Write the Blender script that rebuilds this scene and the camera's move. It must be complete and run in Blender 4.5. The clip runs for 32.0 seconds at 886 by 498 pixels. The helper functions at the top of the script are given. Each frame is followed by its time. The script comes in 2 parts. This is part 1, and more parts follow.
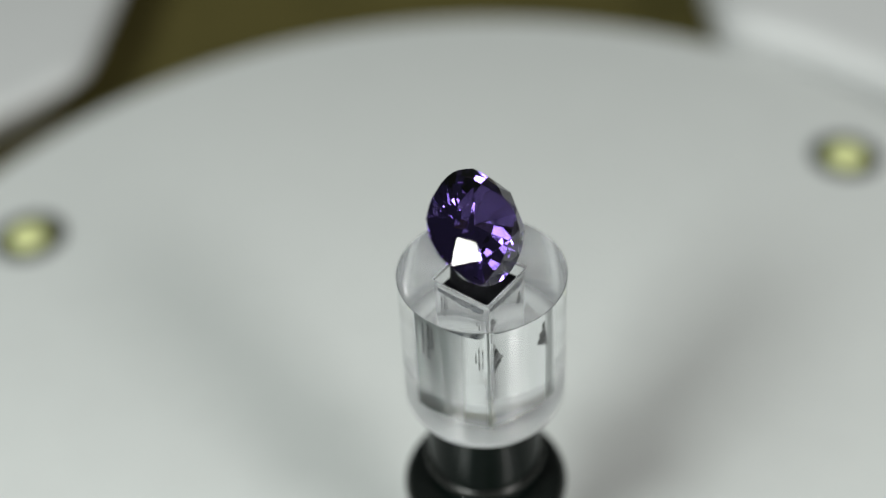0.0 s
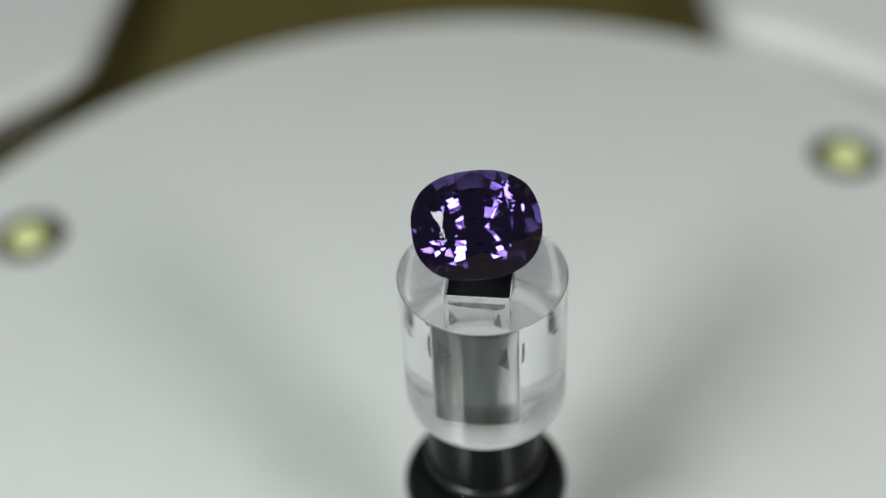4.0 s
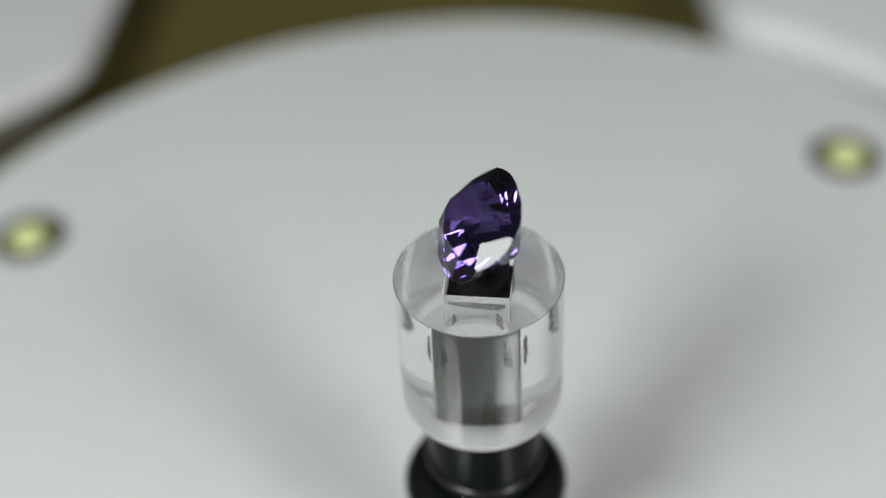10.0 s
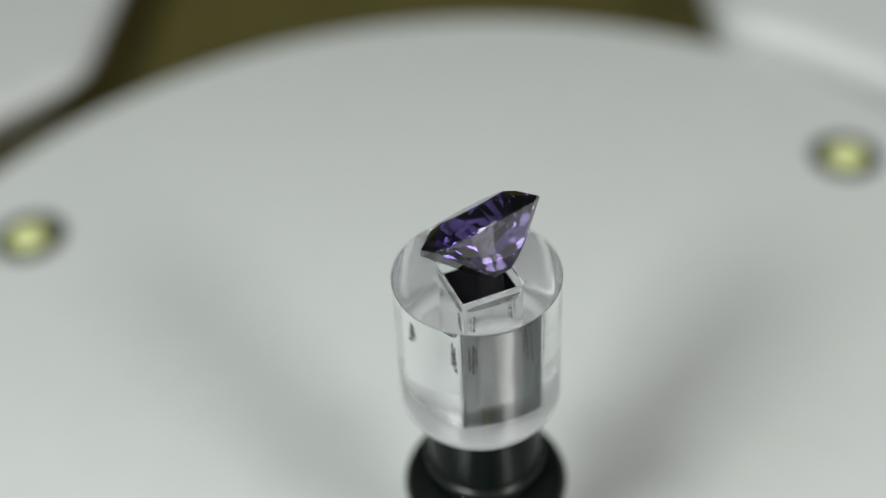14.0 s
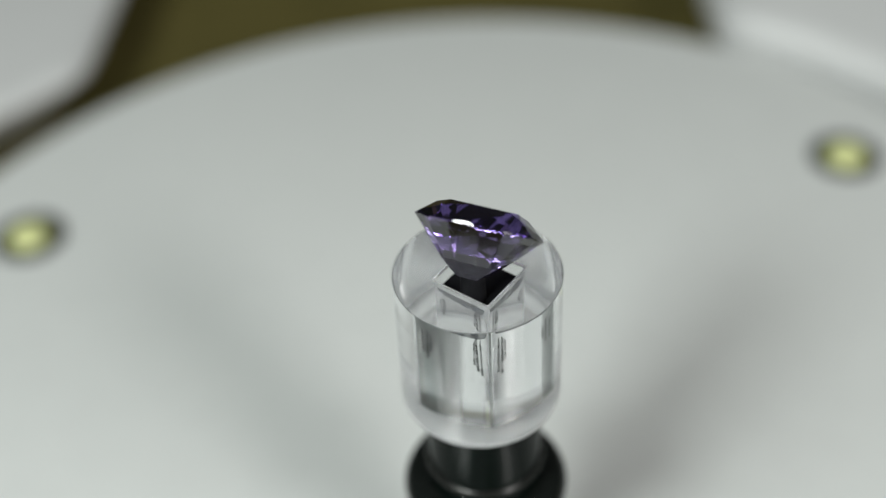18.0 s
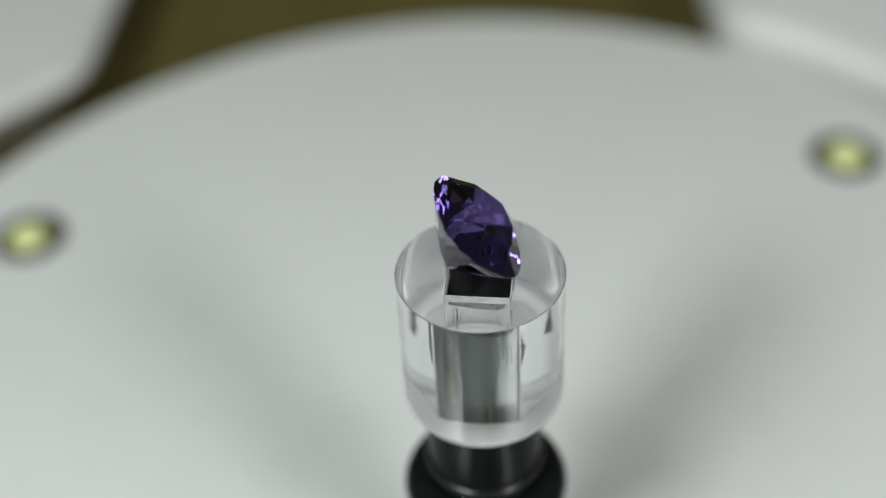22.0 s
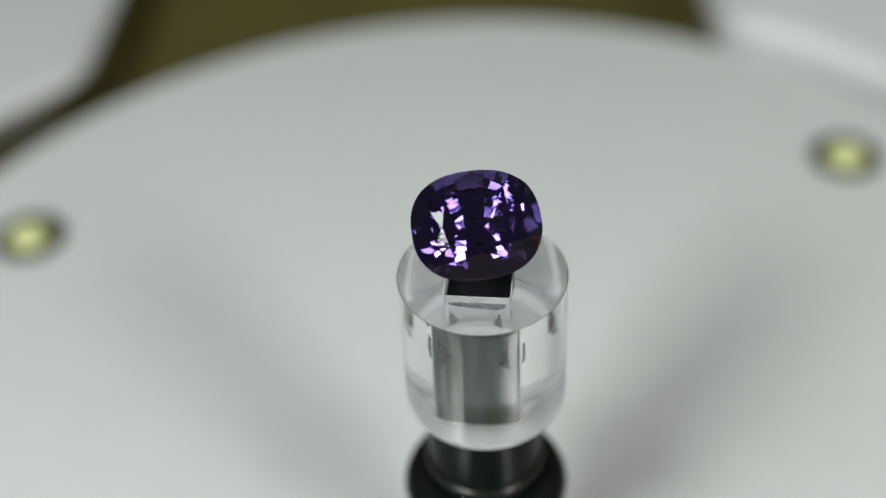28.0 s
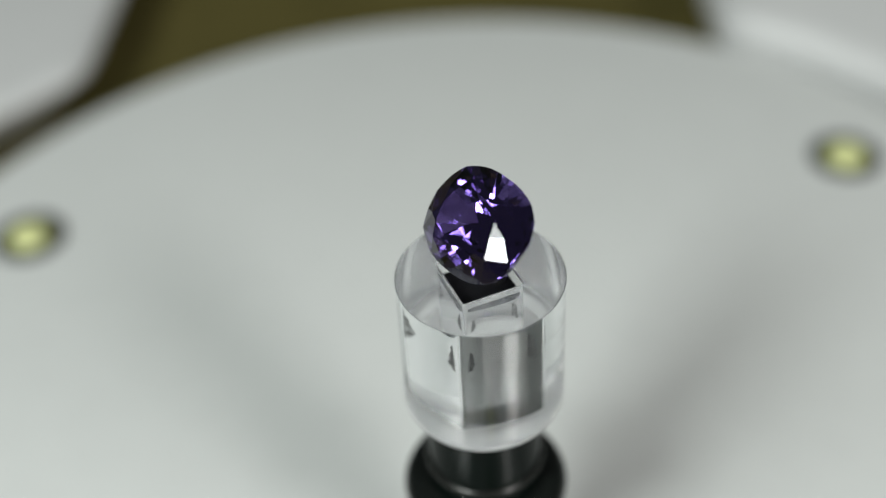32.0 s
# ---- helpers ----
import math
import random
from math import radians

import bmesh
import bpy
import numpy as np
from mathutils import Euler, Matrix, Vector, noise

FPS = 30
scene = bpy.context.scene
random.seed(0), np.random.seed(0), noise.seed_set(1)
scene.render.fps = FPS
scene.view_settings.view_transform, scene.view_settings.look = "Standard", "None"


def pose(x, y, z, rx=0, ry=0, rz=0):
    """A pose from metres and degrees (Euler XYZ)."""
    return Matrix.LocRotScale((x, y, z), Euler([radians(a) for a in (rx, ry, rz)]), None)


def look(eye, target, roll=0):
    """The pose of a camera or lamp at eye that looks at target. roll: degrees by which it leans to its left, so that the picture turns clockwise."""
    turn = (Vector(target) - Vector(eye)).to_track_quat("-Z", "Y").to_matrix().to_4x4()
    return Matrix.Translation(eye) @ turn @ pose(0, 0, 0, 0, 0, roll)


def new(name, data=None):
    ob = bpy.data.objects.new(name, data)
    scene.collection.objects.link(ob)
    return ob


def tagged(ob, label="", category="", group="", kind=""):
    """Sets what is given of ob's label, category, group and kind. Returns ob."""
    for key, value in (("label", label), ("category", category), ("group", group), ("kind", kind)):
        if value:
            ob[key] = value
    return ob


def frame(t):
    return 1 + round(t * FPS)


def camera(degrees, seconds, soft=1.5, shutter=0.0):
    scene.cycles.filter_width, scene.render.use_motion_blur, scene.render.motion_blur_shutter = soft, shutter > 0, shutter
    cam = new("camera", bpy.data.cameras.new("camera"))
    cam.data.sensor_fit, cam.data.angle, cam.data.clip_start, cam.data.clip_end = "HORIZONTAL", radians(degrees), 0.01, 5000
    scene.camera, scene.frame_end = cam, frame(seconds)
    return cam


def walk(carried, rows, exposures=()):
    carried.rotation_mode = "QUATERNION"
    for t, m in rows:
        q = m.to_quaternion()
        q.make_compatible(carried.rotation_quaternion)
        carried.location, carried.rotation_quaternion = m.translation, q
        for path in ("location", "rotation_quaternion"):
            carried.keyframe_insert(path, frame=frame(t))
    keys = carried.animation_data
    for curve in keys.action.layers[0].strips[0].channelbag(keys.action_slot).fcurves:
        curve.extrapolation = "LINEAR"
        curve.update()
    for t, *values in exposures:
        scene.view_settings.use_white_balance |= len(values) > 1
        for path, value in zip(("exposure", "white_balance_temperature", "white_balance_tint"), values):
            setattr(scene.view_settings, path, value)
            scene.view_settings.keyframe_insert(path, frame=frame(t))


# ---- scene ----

# Everything is laid out from the axis of the turning stand; MM turns millimetres into metres.
MM = 0.001
TOP = 54.4          # height of the clear stand's top face above the table, mm
PLATE = 11.4        # height of the white plate's top above the table, mm
TURN = 360 / 24.05  # degrees a second, clockwise seen from above
SECONDS = 32.0

# ---- camera ----
cam = camera(37.91, SECONDS, soft=1.3)
ELEV = 43.2
EYE = Vector((0.0, -90 * math.cos(radians(ELEV)), TOP + 90 * math.sin(radians(ELEV)))) * MM
AIM = EYE + Vector((-0.02766, 0.74188, -0.66997)) * 0.09
cam.data.dof.use_dof = True
cam.data.dof.focus_distance = 0.0878
cam.data.dof.aperture_fstop = 11.7
walk(cam, [(0.0, look(EYE, AIM, -3.2)), (SECONDS, look(EYE, AIM, -3.2))])

# ---- light ----
world = bpy.data.worlds.new("world")
scene.world = world
world.use_nodes = True
world.node_tree.nodes["Background"].inputs["Color"].default_value = (0.93, 1.0, 0.97, 1)
world.node_tree.nodes["Background"].inputs["Strength"].default_value = 0.035


def photo_lamp(name, azimuth, elevation, distance, size, power, colour, high=None):
    """A photo lamp that looks at the stone: a disc, or a bar where high is given."""
    data = bpy.data.lights.new(name, "AREA")
    data.shape, data.size, data.energy, data.color = "RECTANGLE" if high else "DISK", size, power, colour
    if high:
        data.size_y = high
    ob = new(name, data)
    a, e = radians(azimuth), radians(elevation)
    aim = Vector((0, 0.01, TOP * MM))
    ob.matrix_world = look(aim + Vector((math.cos(a) * math.cos(e), math.sin(a) * math.cos(e), math.sin(e))) * distance, aim)
    return ob


# each lamp is a bright core behind a wide diffuser
photo_lamp("photo_lamp_key", 232.5, 37.5, 0.65, 0.16, 1.88, (0.945, 1.0, 0.96), high=0.12)
photo_lamp("photo_lamp_key_diffuser", 226, 45, 0.65, 0.31, 1.78, (0.945, 1.0, 0.96), high=0.21)
photo_lamp("photo_lamp_fill", 309, 34.5, 0.65, 0.12, 1.15, (0.99, 0.98, 0.945), high=0.13)
photo_lamp("photo_lamp_fill_diffuser", 314, 33, 0.65, 0.30, 1.13, (0.99, 0.98, 0.945), high=0.20)


# ---- materials ----
def material(name, colour, rough=0.5, metal=0.0, grain=0.0, scale=400.0, bump=0.0, second=None, spec=0.5, stretch=1.0, span=0.4, coat=0.0):
    """A plain surface with fine grain and slow stains; scale is in waves a metre, and a small span sets the two colours harder apart."""
    m = bpy.data.materials.new(name)
    m.use_nodes = True
    nt = m.node_tree
    b = nt.nodes["Principled BSDF"]
    b.inputs["Base Color"].default_value = (*colour, 1)
    b.inputs["Roughness"].default_value = rough
    b.inputs["Metallic"].default_value = metal
    b.inputs["Specular IOR Level"].default_value = spec
    b.inputs["Coat Weight"].default_value = coat
    if grain or bump:
        co = nt.nodes.new("ShaderNodeTexCoord")
        fine = nt.nodes.new("ShaderNodeTexNoise")
        fine.inputs["Scale"].default_value, fine.inputs["Detail"].default_value = scale, 6
        slow = nt.nodes.new("ShaderNodeTexNoise")
        slow.inputs["Scale"].default_value, slow.inputs["Detail"].default_value = scale / 12, 3
        run = nt.nodes.new("ShaderNodeMapping")
        run.inputs["Scale"].default_value = (1, 1, stretch)
        nt.links.new(co.outputs["Object"], run.inputs["Vector"])
        for n in (fine, slow):
            nt.links.new(run.outputs["Vector"], n.inputs["Vector"])
        add = nt.nodes.new("ShaderNodeMath")
        add.operation = "ADD"
        nt.links.new(fine.outputs["Fac"], add.inputs[0])
        nt.links.new(slow.outputs["Fac"], add.inputs[1])
        ramp = nt.nodes.new("ShaderNodeMapRange")
        ramp.inputs["From Min"].default_value, ramp.inputs["From Max"].default_value = 1 - span, 1 + span
        nt.links.new(add.outputs[0], ramp.inputs["Value"])
        mix = nt.nodes.new("ShaderNodeMix")
        mix.data_type = "RGBA"
        other = second or tuple(c * (1 - grain) for c in colour)
        mix.inputs["A"].default_value, mix.inputs["B"].default_value = (*colour, 1), (*other, 1)
        nt.links.new(ramp.outputs["Result"], mix.inputs["Factor"])
        nt.links.new(mix.outputs["Result"], b.inputs["Base Color"])
        if bump:
            bp = nt.nodes.new("ShaderNodeBump")
            bp.inputs["Strength"].default_value, bp.inputs["Distance"].default_value = bump, 0.0002
            nt.links.new(fine.outputs["Fac"], bp.inputs["Height"])
            nt.links.new(bp.outputs["Normal"], b.inputs["Normal"])
    return m


def clear(name, colour, ior, rough=0.0):
    m = bpy.data.materials.new(name)
    m.use_nodes = True
    nt = m.node_tree
    nt.nodes.remove(nt.nodes["Principled BSDF"])
    g = nt.nodes.new("ShaderNodeBsdfGlass")
    g.inputs["Color"].default_value, g.inputs["IOR"].default_value, g.inputs["Roughness"].default_value = (*colour, 1), ior, rough
    nt.links.new(g.outputs[0], nt.nodes["Material Output"].inputs["Surface"])
    return m


WHITE = material("white_plastic", (0.80, 0.825, 0.812), 0.07, grain=0.05, scale=300, spec=1.0, coat=1.0)
SHELL = material("white_shell", (0.63, 0.64, 0.64), 0.4, grain=0.04, scale=200)
TABLE = material("olive_cloth", (0.115, 0.098, 0.03), 0.9, grain=0.4, scale=900, bump=0.6, spec=0.15)
BLACK = material("black_plastic", (0.004, 0.007, 0.006), 0.15, grain=0.3, scale=900, spec=0.05)
GLOSS = material("gloss_black_paint", (0.009, 0.011, 0.01), 0.2, grain=0.3, scale=900, spec=0.3)
SATIN = material("satin_black_metal", (0.012, 0.013, 0.012), 0.2, grain=0.3, scale=900, spec=0.5)
# the post's paler upright streaks stand in for a reflected streak of light
POST = material("dark_post", (0.004, 0.007, 0.006), 0.28, metal=0.85, scale=1000, bump=0.15, second=(0.072, 0.092, 0.088), stretch=0.12, span=0.16)
# grey that paints in the dark refraction line along the rod's top rim
RIM_DARK = material("dark_rim_line", (0.22, 0.23, 0.235), 0.5, grain=0.3, scale=3000)
PUTTY = material("black_putty", (0.006, 0.006, 0.008), 0.75, grain=0.3, scale=2500, bump=0.3, spec=0.2)
RING = material("grey_bezel", (0.012, 0.014, 0.011), 0.4, grain=0.2, scale=900)
PHOSPHOR = material("yellow_phosphor", (0.80, 0.84, 0.40), 0.35, grain=0.15, scale=1500)
SMEAR = material("dark_smear", (0.05, 0.053, 0.057), 0.6, grain=0.6, scale=4000)
FILM = material("bore_film", (0.06, 0.08, 0.11), 0.6, grain=0.4, scale=2500)
ACRYLIC = clear("clear_acrylic", (0.990, 0.995, 1.0), 1.49)
# white scatter added to the clear foot and top, to light up the rod
BRIGHT_FOOT = clear("brightened_foot_acrylic", (0.995, 0.997, 1.0), 1.49, 0.2)
BRIGHT_TOP = clear("brightened_top_acrylic", (0.997, 0.998, 1.0), 1.49)
SAWN = material("sawn_acrylic", (0.96, 0.97, 0.97), 0.7, grain=0.06, scale=2500)


def whiten(m, share):
    """Brightens clear plastic: part of the light is scattered to both sides instead of bent."""
    nt = m.node_tree
    a, b = nt.nodes.new("ShaderNodeBsdfDiffuse"), nt.nodes.new("ShaderNodeBsdfTranslucent")
    for n in (a, b):
        n.inputs["Color"].default_value = (0.95, 0.97, 1.0, 1)
    both, mix = nt.nodes.new("ShaderNodeMixShader"), nt.nodes.new("ShaderNodeMixShader")
    both.inputs[0].default_value, mix.inputs[0].default_value = 0.5, share
    nt.links.new(a.outputs[0], both.inputs[1])
    nt.links.new(b.outputs[0], both.inputs[2])
    nt.links.new(nt.nodes["Glass BSDF"].outputs[0], mix.inputs[1])
    nt.links.new(both.outputs[0], mix.inputs[2])
    nt.links.new(mix.outputs[0], nt.nodes["Material Output"].inputs["Surface"])


def thin_out(m, least, most, scale):
    """Smeared film: it covers the surface unevenly and lets it show between."""
    nt = m.node_tree
    co, n, r = nt.nodes.new("ShaderNodeTexCoord"), nt.nodes.new("ShaderNodeTexNoise"), nt.nodes.new("ShaderNodeMapRange")
    n.inputs["Scale"].default_value, n.inputs["Detail"].default_value = scale, 4
    for key, value in (("From Min", 0.35), ("From Max", 0.62), ("To Min", least), ("To Max", most)):
        r.inputs[key].default_value = value
    gap, mix = nt.nodes.new("ShaderNodeBsdfTransparent"), nt.nodes.new("ShaderNodeMixShader")
    nt.links.new(co.outputs["Object"], n.inputs["Vector"])
    nt.links.new(n.outputs["Fac"], r.inputs["Value"])
    nt.links.new(r.outputs["Result"], mix.inputs[0])
    nt.links.new(gap.outputs[0], mix.inputs[1])
    nt.links.new(nt.nodes["Principled BSDF"].outputs[0], mix.inputs[2])
    nt.links.new(mix.outputs[0], nt.nodes["Material Output"].inputs["Surface"])


thin_out(SMEAR, 0.3, 0.95, 2200)
thin_out(FILM, 0.35, 0.8, 1500)
whiten(BRIGHT_FOOT, 0.55)
whiten(BRIGHT_TOP, 0.18)


def gem_material(name, colour):
    m = bpy.data.materials.new(name)
    m.use_nodes = True
    for key, value in (("Base Color", (*colour, 1)), ("Roughness", 0.0), ("IOR", 1.76), ("Transmission Weight", 1.0)):
        m.node_tree.nodes["Principled BSDF"].inputs[key].default_value = value
    return m


# deeper violet for table, crown and girdle; paler for the pavilion
STONE = gem_material("violet_stone", (0.157, 0.097, 0.455))
STONE_TIP = gem_material("pale_violet_stone", (0.165, 0.125, 0.30))
FLOOR = material("room_floor", (0.45, 0.45, 0.43), 0.6, grain=0.2, scale=8)


# ---- mesh helpers ----
def part(name, bm, mat, parent=None, label="", smooth=False):
    me = bpy.data.meshes.new(name)
    bmesh.ops.recalc_face_normals(bm, faces=bm.faces)
    bm.to_mesh(me)
    bm.free()
    if smooth:
        for f in me.polygons:
            f.use_smooth = True
    me.materials.append(mat)
    ob = new(name, me)
    ob.parent = parent
    if label:
        ob["label"] = label
    return ob


def lathe(profile, steps=128, bm=None, centre=(0, 0)):
    """A closed solid of revolution from (radius, height) in mm; the ends lie on the axis or close on themselves."""
    bm = bm or bmesh.new()
    rings = []
    for r, z in profile:
        if r == 0:
            rings.append([bm.verts.new((centre[0] * MM, centre[1] * MM, z * MM))])
        else:
            rings.append([bm.verts.new(((centre[0] + r * math.cos(math.tau * k / steps)) * MM,
                                        (centre[1] + r * math.sin(math.tau * k / steps)) * MM, z * MM)) for k in range(steps)])
    for a, b in zip(rings, rings[1:]):
        for k in range(steps):
            j = (k + 1) % steps
            if len(a) == 1:
                bm.faces.new((a[0], b[k], b[j]))
            elif len(b) == 1:
                bm.faces.new((a[k], a[j], b[0]))
            else:
                bm.faces.new((a[k], a[j], b[j], b[k]))
    return bm


def arc(cx, cz, r, a0, a1, n=8):
    return [(cx + r * math.cos(radians(a0 + (a1 - a0) * k / n)), cz + r * math.sin(radians(a0 + (a1 - a0) * k / n))) for k in range(n + 1)]


def shade_flat_caps(ob, angle=35):
    """Smooth sides, sharp rims."""
    me = ob.data
    for f in me.polygons:
        f.use_smooth = True
    bm = bmesh.new()
    bm.from_mesh(me)
    for e in bm.edges:
        e.smooth = len(e.link_faces) == 2 and e.calc_face_angle(0) < radians(angle)
    bm.to_mesh(me)
    bm.free()
    return ob


def slab(x0, x1, y0, y1, z0, z1):
    bm = bmesh.new()
    bmesh.ops.create_cube(bm, size=1)
    bmesh.ops.transform(bm, matrix=Matrix.Translation(((x0 + x1) / 2, (y0 + y1) / 2, (z0 + z1) / 2))
                        @ Matrix.Diagonal((x1 - x0, y1 - y0, z1 - z0, 1)), verts=bm.verts)
    return bm


# ---- the table ----
tagged(part("floor", slab(-4, 4, -4, 4, -0.80, -0.75), FLOOR), "pale floor around the work table", "floor", kind="structure")


def table():
    base = tagged(new("table"), "table covered in dark olive-brown cloth", "table")
    base.location = (0, 0.1, -0.75)
    bm = slab(-0.6, 0.6, -0.4, 0.5, 0.72, 0.75)
    bmesh.ops.bevel(bm, geom=bm.edges[:], offset=0.004, segments=3, affect="EDGES")
    part("tabletop", bm, TABLE, base)
    for x in (-0.55, 0.55):
        for y in (-0.35, 0.45):
            part("leg", slab(x - 0.025, x + 0.025, y - 0.025, y + 0.025, 0, 0.72), TABLE, base)


table()

# ---- the round white plate with its three small lamps ----
PLATE_AT = (-1.2, 27.0)
PLATE_R = 74.9


def plate():
    base = tagged(new("lamp_plate"), "round white plastic plate with recessed yellow lamps on the table", "lamp base")
    base.location = (PLATE_AT[0] * MM, PLATE_AT[1] * MM, 0)
    ob = part("disc", lathe([(0, 0), (PLATE_R - 2, 0)] + arc(PLATE_R - 2, 2, 2, -90, 0, 6) + arc(PLATE_R - 0.5, PLATE - 0.5, 0.5, 0, 90, 5)
                            + [(0, PLATE)], 192), WHITE, base)
    shade_flat_caps(ob)
    for az, r in ((153.2, 61.2), (38.3, 62.0), (-84.3, 61.6)):
        x, y = r * math.cos(radians(az)), r * math.sin(radians(az))
        led = part("spot_lamp", lathe([(2.52, 0.02), (4.4, 0.02), (4.4, 0.3)] + arc(4.2, 0.3, 0.2, 0, 90, 4) + [(2.8, 0.5), (2.52, 0.25), (2.52, 0.02)], 64),
                   RING, base, "dark grey bezel ring of a recessed lamp")
        shade_flat_caps(led, 50)
        led.location = (x * MM, y * MM, PLATE * MM)
        part("lens", lathe([(0, 0.02), (2.5, 0.02), (2.5, 0.25)] + [(2.5 * math.cos(radians(k * 9)), 0.25 + 1.35 * math.sin(radians(k * 9))) for k in range(1, 10)] + [(0, 1.6)], 48), PHOSPHOR, led,
             "yellow phosphor dome of an unlit lamp", smooth=True)


plate()


def white_box(outline, profile, label):
    """A white moulded box on the table behind the plate; outline in mm, profile in (height, inset), corners rounded."""
    bm = bmesh.new()
    mid = Vector((sum(x for x, _ in outline), sum(y for _, y in outline))) / len(outline)
    rings = [[bm.verts.new((Vector((x, y, z)) + ((mid - Vector((x, y))).normalized() * inset).to_3d()) * MM) for x, y in outline] for z, inset in profile]
    n = len(outline)
    bm.faces.new(rings[-1])
    bm.faces.new(rings[0][::-1])
    for low, high in zip(rings, rings[1:]):
        for k in range(n):
            bm.faces.new((low[k], low[(k + 1) % n], high[(k + 1) % n], high[k]))
    return tagged(shade_flat_caps(part("white_box", bm, SHELL), 60), label, "box", "white boxes behind the plate")


def rounded_corners(points, r, n=5):
    """The polygon with each corner replaced by a short curve."""
    out = []
    for k, p in enumerate(points):
        p, a, b = Vector(p), Vector(points[k - 1]), Vector(points[(k + 1) % len(points)])
        d = min(r, (a - p).length / 2.2, (b - p).length / 2.2)
        a, b = p + (a - p).normalized() * d, p + (b - p).normalized() * d
        out += [tuple(a * (1 - t) ** 2 + p * 2 * t * (1 - t) + b * t ** 2) for t in (i / n for i in range(n + 1))]
    return out


def beside_plate(a0, a1, gap=4.5):
    """Points along the plate's rim, from the angle a0 to a1."""
    return [(PLATE_AT[0] + (PLATE_R + gap) * math.cos(radians(a0 + (a1 - a0) * k / 6)),
             PLATE_AT[1] + (PLATE_R + gap) * math.sin(radians(a0 + (a1 - a0) * k / 6))) for k in range(7)]


white_box(rounded_corners([(-57.8, 95.0), (-55.5, 159.3), (-177.0, 159.3), (-177.0, 1.2), (-114.5, 40.1)], 4),
          ((0.0, 8.26), (1.77, 6.61), (3.54, 4.72), (5.31, 2.71), (6.61, 1.06), (7.55, 0.12), (8.14, 0.0), (8.85, 0.83), (9.32, 2.6), (9.56, 4.72)), "white plastic box undercut towards its foot behind the round plate")
white_box(rounded_corners([(147.5, 29.5), (147.5, 215.9), (34.2, 215.9)] + beside_plate(61.5, 8, 3.2), 4),
          ((0.0, 4.72), (2.36, 3.07), (5.9, 1.06), (9.44, 0.12), (11.21, 0.0), (12.98, 0.59), (14.16, 2.12), (14.63, 4.72)), "broad white plastic box curving along the round plate")


# ---- the turning spindle ----
def spindle():
    base = tagged(new("turning_spindle"), "glossy black stepped spindle on the white plate", "spindle")
    base.location = (0, 0, PLATE * MM)
    h = TOP - PLATE
    f = h - 21.4
    shade_flat_caps(part("flange", lathe([(0, f - 2.6)] + arc(5.5, f - 1.5, 1.1, -90, 0, 10) + arc(5.1, f - 1.5, 1.5, 0, 90, 14) + [(0, f)], 96), GLOSS, base))
    shade_flat_caps(part("shaft", lathe([(0, 0), (3.0, 0), (3.0, f - 2.5), (0, f - 2.5)], 64), SATIN, base))
    shade_flat_caps(part("collar", lathe([(4.2, h - 19.4)] + arc(4.4, h - 19.2, 0.35, -60, 90, 10) + [(4.2, h - 18.9), (4.2, h - 19.4)], 96), SATIN, base))
    shade_flat_caps(part("neck", lathe([(0, f), (4.5, f), (4.4, f + 0.3), (4.4, h - 13.11)] + arc(4.1, h - 13.11, 0.3, 0, 90, 4) + [(0, h - 12.81)], 96), BLACK, base))
    return base


# ---- the clear stand: a rod with a square bore, its dark post and putty ----
LEAN = 42.5                 # degrees that the table leans from level
FACING = -90 + TURN * 4.5   # where it leans to at 0 s
HOLE = 4.6
HOLE_TURN = -37.0
OFF = (0.2 * math.cos(radians(43)), 0.2 * math.sin(radians(43)))
ROD_H = 12.8
FLOOR_Z = 1.35   # floor of the blind bore above the rod's foot


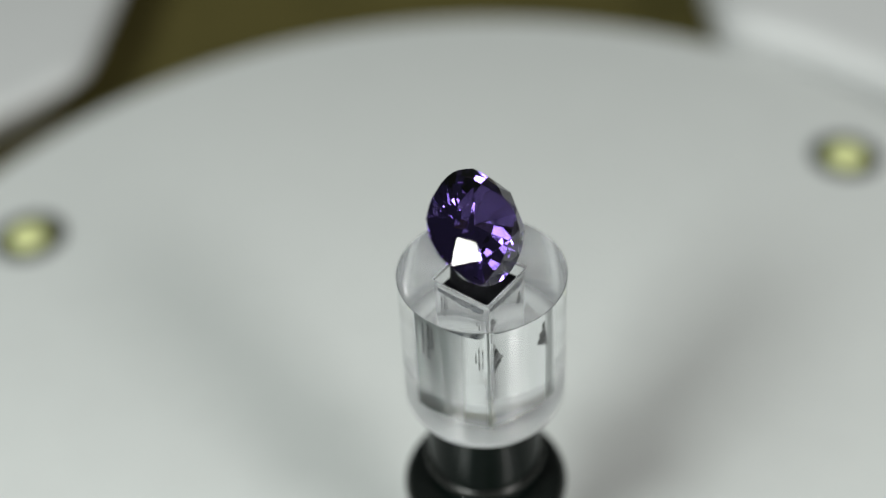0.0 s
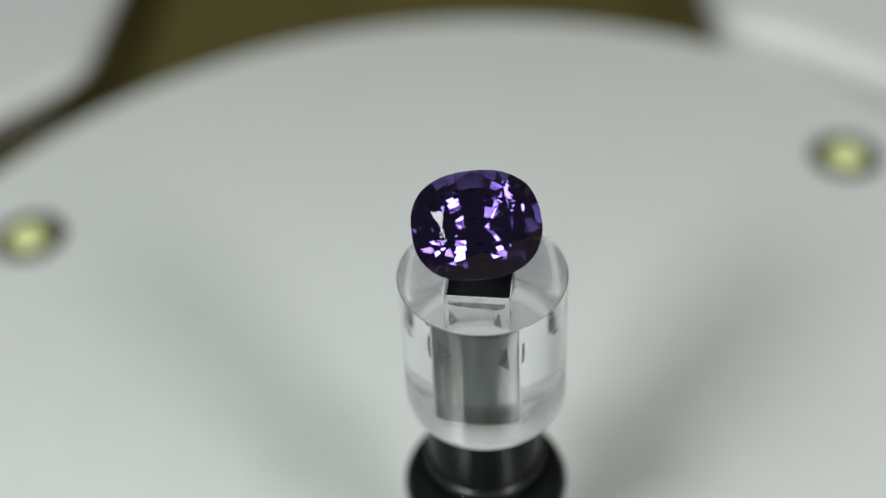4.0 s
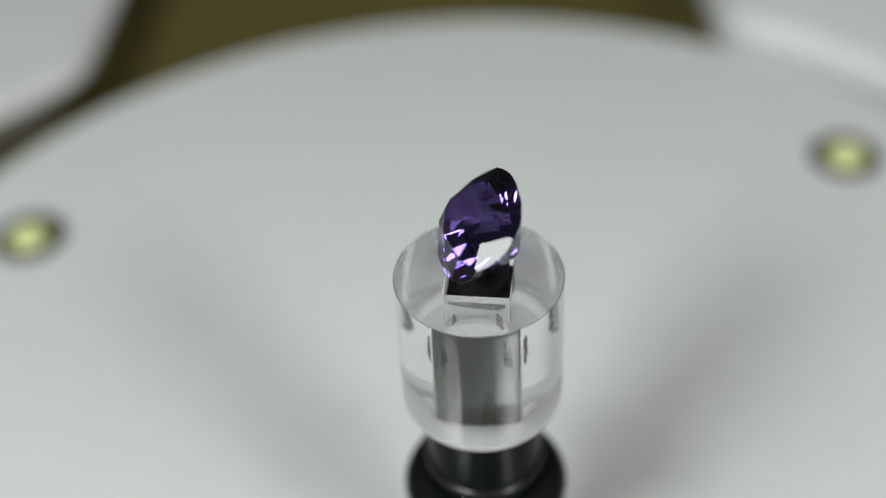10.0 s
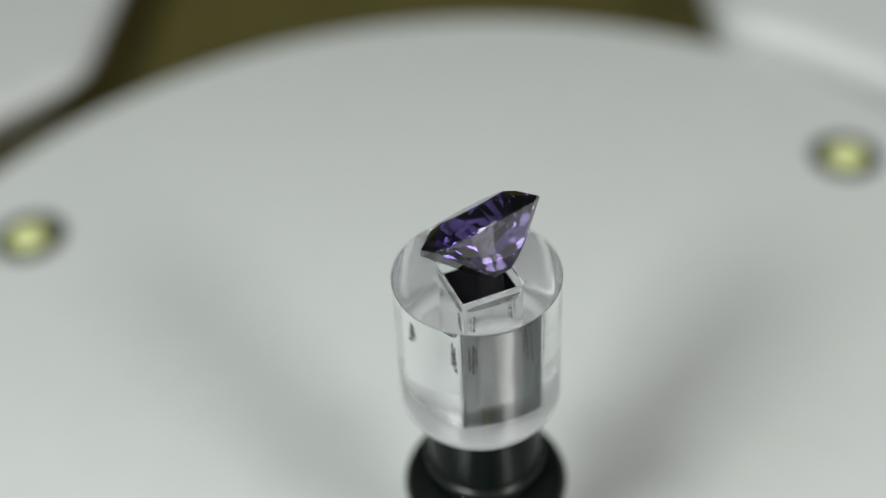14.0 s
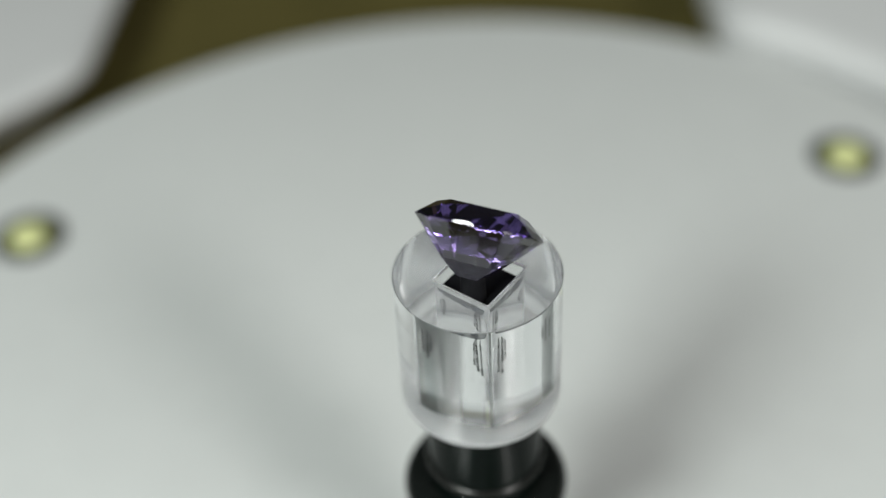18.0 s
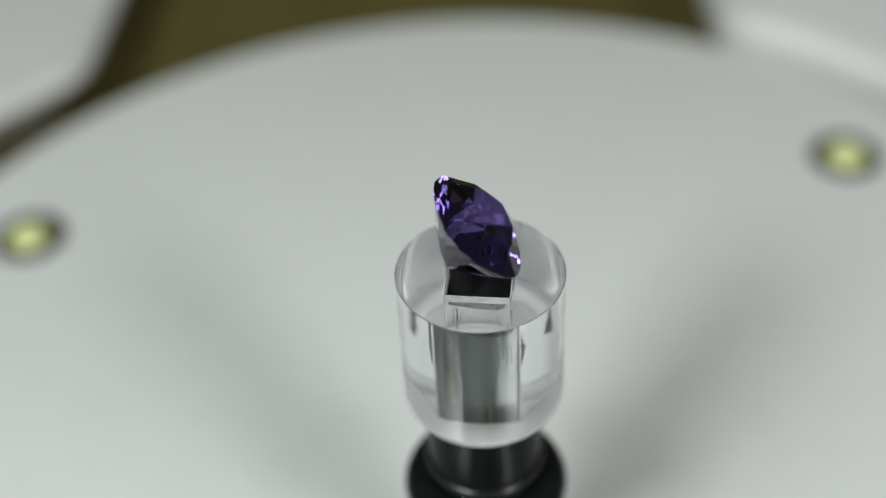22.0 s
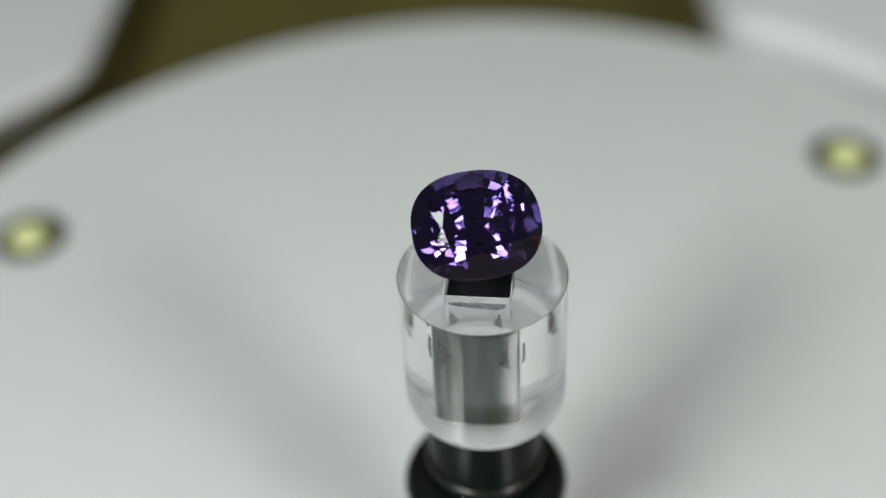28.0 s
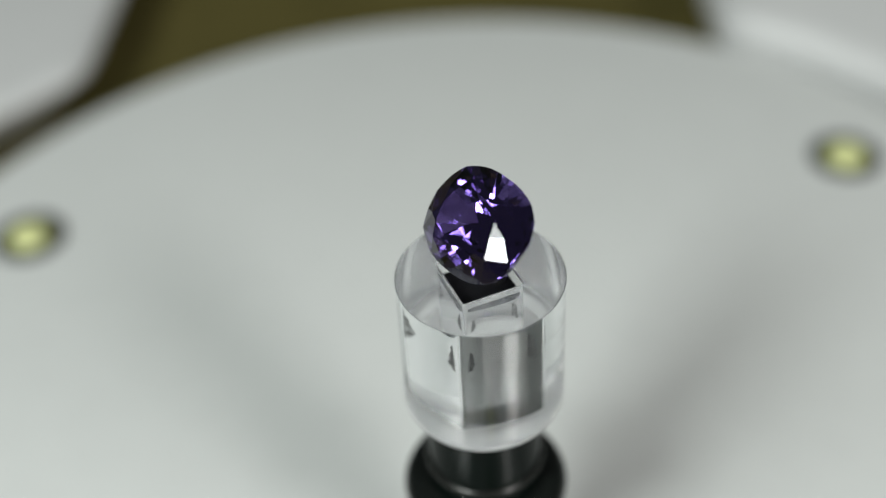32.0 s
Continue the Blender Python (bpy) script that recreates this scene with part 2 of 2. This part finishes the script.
def clear_stand():
    base = tagged(new("clear_stand"), "clear acrylic rod stand with a dark square post in its bore", "display stand")
    base.location = (0, 0, (TOP - ROD_H) * MM)
    H = ROD_H
    outer = [(4.7, 0.0)] + arc(4.7, 1.3, 1.3, -86, 0, 16) + [(6.0, 2.0)] + [(6.0, H - 0.05), (5.95, H)]
    steps = 160
    bm = bmesh.new()
    rings = [[bm.verts.new(((OFF[0] + r * math.cos(math.tau * k / steps)) * MM, (OFF[1] + r * math.sin(math.tau * k / steps)) * MM, z * MM))
              for k in range(steps)] for r, z in outer]
    for a, b in zip(rings, rings[1:]):
        for k in range(steps):
            bm.faces.new((a[k], a[(k + 1) % steps], b[(k + 1) % steps], b[k]))

    def square(z, s):
        # as many points as the rings have, laid along the square's sides
        out = []
        for k in range(steps):
            side, t = divmod(k - steps // 8, steps // 4)
            t = t / (steps // 4) * 2 - 1
            c = [(1, t), (-t, 1), (-1, -t), (t, -1)][side % 4]
            even = (abs(c[0]) ** 40 + abs(c[1]) ** 40) ** -0.025   # rounds the corners
            c = (c[0] * even, c[1] * even)
            a = radians(HOLE_TURN)
            x, y = c[0] * s / 2, c[1] * s / 2
            out.append(bm.verts.new(((x * math.cos(a) - y * math.sin(a)) * MM, (x * math.sin(a) + y * math.cos(a)) * MM, z * MM)))
        return out

    turn = round(HOLE_TURN / 360 * steps) - steps // 4
    inner = [square(H, HOLE + 0.12), square(H - 0.05, HOLE), square(H - 0.2, HOLE), square(FLOOR_Z, HOLE)]
    for a, b in zip(inner, inner[1:]):
        for k in range(steps):
            bm.faces.new((a[k], b[k], b[(k + 1) % steps], a[(k + 1) % steps]))
    for k in range(steps):
        i, j = (k + turn) % steps, (k + 1 + turn) % steps
        bm.faces.new((rings[-1][i], rings[-1][j], inner[0][(k + 1) % steps], inner[0][k]))
    bm.faces.new(inner[-1])
    bm.faces.new(rings[0][::-1])
    rod = shade_flat_caps(part("rod", bm, ACRYLIC, base, "clear acrylic rod"), 25)
    # the sawn end and the bore's sawn lip are white; foot and top are brightened by added scatter
    rod.data.materials.append(BRIGHT_FOOT)
    rod.data.materials.append(SAWN)
    rod.data.materials.append(BRIGHT_TOP)
    rod.data.materials.append(RIM_DARK)
    for f in rod.data.polygons:
        if abs(f.normal.z) < 0.95 and (H - 0.3) * MM < f.center.z and f.center.xy.length < 4 * MM:
            f.material_index = 2
        elif f.center.z < 0.02 * MM:
            f.material_index = 2
        elif f.center.z < 1.3 * MM:
            f.material_index = 1
        elif f.normal.z > 0.95:
            f.material_index = 3
        elif f.center.z > (H - 0.045) * MM:
            f.material_index = 4
    # dark smears on the bore's walls, beside its corners: (corner, side, [(distance, width, low, high, slant)])
    smears = ((0, 1, [(0.35, 0.18, -6.9, -4.0, 0.0), (0.53, 0.2, -6.5, -4.4, 0.0), (0.73, 0.2, -6.1, -4.9, 0.0), (0.93, 0.2, -5.7, -5.2, 0.0)]),
              (1, -1, [(0.55, 0.2, -6.8, -4.2, 0.15), (0.75, 0.22, -6.6, -5.0, 0.1), (0.95, 0.2, -6.4, -5.6, 0.0)]),
              (1, 1, [(0.5, 0.25, -6.6, -4.6, 0.1), (0.75, 0.12, -6.2, -5.1, 0.0)]),
              (2, -1, [(0.45, 0.22, -7.0, -4.4, 0.1), (0.7, 0.24, -6.5, -4.0, 0.05)]),
              (2, 1, [(0.5, 0.08, -6.6, -4.2, 0.0), (0.68, 0.14, -7.0, -4.0, 0.05), (0.92, 0.07, -6.2, -4.3, 0.0)]),
              (3, -1, [(0.6, 0.1, -7.2, -3.6, 0.1), (0.85, 0.14, -6.8, -3.4, 0.1), (1.1, 0.09, -6.2, -3.7, 0.0)]),
              (3, 1, [(0.55, 0.09, -6.9, -3.5, 0.05), (0.8, 0.16, -7.2, -3.5, 0.05), (1.1, 0.07, -6.0, -3.8, 0.0)]),
              (0, -1, [(0.45, 0.05, -6.4, -4.4, 0.0), (0.7, 0.05, -6.6, -4.2, 0.0), (0.9, 0.05, -6.0, -4.8, 0.0)]))
    for corner, side, strips in smears:
        bm = bmesh.new()
        a = radians(HOLE_TURN - 45 + 90 * corner + 45 * side)
        n, along = Vector((math.cos(a), math.sin(a), 0)), Vector((-math.sin(a), math.cos(a), 0)) * side
        for d, w, z0, z1, slant in strips:
            ring = []
            for depth in (-0.02, 0.03):
                for x, z in ((d, z0), (d + w, z0 + 0.2), (d + w * 0.8 + slant, z1 - 0.3), (d + w * 0.2 + slant, z1)):
                    ring.append(bm.verts.new((n * (HOLE / 2 + depth) + along * (x - HOLE / 2) + Vector((0, 0, H + z + 1.2))) * MM))
            for q in ((0, 1, 2, 3), (7, 6, 5, 4), (0, 4, 5, 1), (1, 5, 6, 2), (2, 6, 7, 3), (3, 7, 4, 0)):
                bm.faces.new([ring[k] for k in q])
        part("smear", bm, SMEAR, base, "dark putty smear on the bore wall")

    # a thin bluish dark film on the four walls, with rounded ends
    for wall in range(4):
        bm = bmesh.new()
        a = radians(HOLE_TURN + 90 * wall)
        n, along = Vector((math.cos(a), math.sin(a), 0)), Vector((-math.sin(a), math.cos(a), 0))
        half = HOLE / 2 - 0.3
        edge = [(half * math.cos(math.pi * k / 14), -1.3 - (0.95 + 0.3 * math.cos(math.pi * k / 14)) * math.sin(math.pi * k / 14) ** 0.4) for k in range(15)]
        sheets = [[bm.verts.new((n * (HOLE / 2 + depth) + along * x + Vector((0, 0, H + z))) * MM) for x, z in edge] for depth in (-0.02, 0.03)]
        bm.faces.new(sheets[0])
        bm.faces.new(sheets[1][::-1])
        for k in range(15):
            bm.faces.new((sheets[0][k], sheets[1][k], sheets[1][(k + 1) % 15], sheets[0][(k + 1) % 15]))
        part("bore_film", bm, FILM, base, "bluish dark film on the bore wall")

    def prism(side, low, high):
        # a square bar with rounded corners
        bm = bmesh.new()
        rings = []
        for z in (low, high):
            ring = []
            for k in range(64):
                a = math.tau * k / 64
                r = side / 2 * (abs(math.cos(a)) ** 40 + abs(math.sin(a)) ** 40) ** -0.025
                a += radians(HOLE_TURN)
                ring.append(bm.verts.new((r * math.cos(a) * MM, r * math.sin(a) * MM, z * MM)))
            rings.append(ring)
        for k in range(64):
            bm.faces.new((rings[0][k], rings[0][(k + 1) % 64], rings[1][(k + 1) % 64], rings[1][k]))
        bm.faces.new(rings[1])
        bm.faces.new(rings[0][::-1])
        return bm

    shade_flat_caps(part("post", prism(HOLE - 0.10, FLOOR_Z + 0.01, H - 1.3), POST, base, "dark grey square post"))
    shade_flat_caps(part("pad", prism(HOLE - 0.12, H - 1.3, H - 1.2), PUTTY, base, "matt black putty pad on the post"))
    # putty drawn up to the tip of the stone, which leans back from the axis
    away = (-1.25 * math.cos(radians(FACING)), -1.25 * math.sin(radians(FACING)))
    shade_flat_caps(part("putty_cone", lathe([(0, H - 1.2), (0.95, H - 1.2), (0.9, H - 0.2), (0.85, H + 1.0), (0.75, H + 1.5), (0.5, H + 1.64), (0, H + 1.64)],
                                             40, centre=away), PUTTY, base, "black putty cone under the stone"), 60)
    return base


# ---- the violet stone: a cushion with a brilliant crown and a stepped pavilion ----
HALF_L, HALF_W = 4.42, 3.72
CROWN, GIRDLE = 1.20, 0.09
SQUARE = 2.45               # how square the cushion is; 2 is an ellipse
TABLE_CORNERS = ((2.42, -0.10), (2.08, 0.98), (0.10, 1.52), (-2.20, 1.02), (-2.45, -0.10), (-2.08, -1.45), (0.0, -2.03), (2.05, -1.52))
MAINS = [radians(a) for a in (-9, 31, 90, 142, 178, 214, 270, 317)]
STEPS = [radians(q + a) for q in (0, 180) for a in (0, 25, 50, 76, 90, 104, 130, 155)]
TIERS = ((46.5, 2.55), (39, 1.2))   # slope in degrees and depth of each step below the girdle


def reach(az):
    """How far the cushion outline reaches in the direction az."""
    q = SQUARE / (SQUARE - 1)
    return (abs(HALF_L * math.cos(az)) ** q + abs(HALF_W * math.sin(az)) ** q) ** (1 / q)


def share(p):
    return (abs(p[0] / HALF_L) ** SQUARE + abs(p[1] / HALF_W) ** SQUARE) ** (1 / SQUARE)


def on_outline(az, z):
    p = Vector((math.cos(az), math.sin(az), 0))
    return p / share(p) + Vector((0, 0, z))


def facet_planes():
    out = []

    def through_points(a, b, c):
        n = (b - a).cross(c - a).normalized()
        n = n if n.dot(a) > 0 else -n
        out.append((n, n.dot(a)))
        return n, n.dot(a)

    for k in range(48):
        a = math.tau * k / 48
        out.append((Vector((math.cos(a), math.sin(a), 0)), reach(a)))
    top = GIRDLE + CROWN
    out.append((Vector((0, 0, 1)), top))
    corners = [Vector((x, y, top)) for x, y in TABLE_CORNERS]
    ends = [on_outline(a, GIRDLE + (0.27 if k == 0 else 0)) for k, a in enumerate(MAINS)]   # one kite is cut flatter
    kites = []
    for a, v, g in zip(MAINS, corners, ends):
        kites.append(through_points(v, g, g + (on_outline(a + 0.14, 0) - on_outline(a - 0.14, 0))))
    for i in range(8):
        j = (i + 1) % 8
        mid = on_outline((MAINS[i] + MAINS[j] + (math.tau if j == 0 else 0)) / 2, GIRDLE - 0.12)
        # the point where two kites, a star and two girdle facets meet
        (n, d), (m, e) = kites[i], kites[j]
        way = n.cross(m).normalized()
        foot = (m.cross(way) * d + way.cross(n) * e) / n.dot(m.cross(way))
        way = way if way.z < 0 else -way
        meet = min((foot + way * (k * 0.01) for k in range(-900, 900)), key=lambda p: abs(share(p) - 0.72) + (9 if p.dot(mid) < 0 else 0))
        through_points(corners[i], corners[j], meet)
        through_points(meet, ends[i], mid)
        through_points(meet, mid, ends[j])
    for az in STEPS:
        h, z = reach(az), -GIRDLE
        for slope, deep in TIERS:
            g = radians(slope)
            n = Vector((math.cos(az) * math.sin(g), math.sin(az) * math.sin(g), -math.cos(g)))
            out.append((n, n.dot(Vector((math.cos(az) * h, math.sin(az) * h, z)))))
            h, z = h - deep / math.tan(g), z - deep
    return out


def gemstone():
    bm = bmesh.new()
    bmesh.ops.create_cube(bm, size=14)
    for n, d in facet_planes():
        geom = bm.verts[:] + bm.edges[:] + bm.faces[:]
        cut = bmesh.ops.bisect_plane(bm, geom=geom, dist=1e-5, plane_co=n * d, plane_no=n, clear_outer=True)
        edges = [e for e in cut["geom_cut"] if isinstance(e, bmesh.types.BMEdge)]
        if len(edges) > 2:
            bmesh.ops.edgenet_fill(bm, edges=[e for e in edges if len(e.link_faces) < 2])
    bmesh.ops.recalc_face_normals(bm, faces=bm.faces)
    bm.normal_update()
    az, th = radians(FACING), radians(LEAN)
    u = Vector((math.cos(az), math.sin(az), 0))
    normal = u * math.sin(th) + Vector((0, 0, 1)) * math.cos(th)
    side = Vector((0, 0, 1)) * math.sin(th) - u * math.cos(th)
    lng = side.cross(normal)
    m = Matrix((lng, side, normal)).transposed().to_4x4()
    b = radians(247)
    m = Matrix.Scale(MM, 4) @ Matrix.Translation((0.1 * math.cos(b), 0.1 * math.sin(b), 4.45)) @ m
    base = tagged(new("gemstone"), "violet cushion-cut faceted gemstone leaning on the clear stand", "gemstone")
    base.location = (0, 0, TOP * MM)
    # the cut stone's zones are parts whose rims meet
    zones = (("table_facet", STONE, "broad flat top facet", lambda f: f.normal.z > 0.999),
             ("crown", STONE, "ring of kite and star facets", lambda f: 0.1 < f.normal.z <= 0.999),
             ("girdle", STONE, "thin polished rim", lambda f: abs(f.normal.z) <= 0.1),
             ("pavilion", STONE_TIP, "paler stepped underside", lambda f: f.normal.z < -0.1))
    for name, mat, label, chosen in zones:
        piece = bm.copy()
        bmesh.ops.delete(piece, geom=[f for f in piece.faces if not chosen(f)], context="FACES")
        bmesh.ops.transform(piece, matrix=m, verts=piece.verts)
        me = bpy.data.meshes.new(name)
        piece.to_mesh(me)
        piece.free()
        me.materials.append(mat)
        ob = new(name, me)
        ob.parent = base
        ob["label"] = label
    bm.free()
    return base


spindle_ob = spindle()
stand_ob = clear_stand()
gem_ob = gemstone()


def motions():
    for ob in (spindle_ob, stand_ob, gem_ob):
        at = ob.location.copy()
        walk(ob, [(t, pose(*at, 0, 0, -TURN * t)) for t in range(33)])


motions()
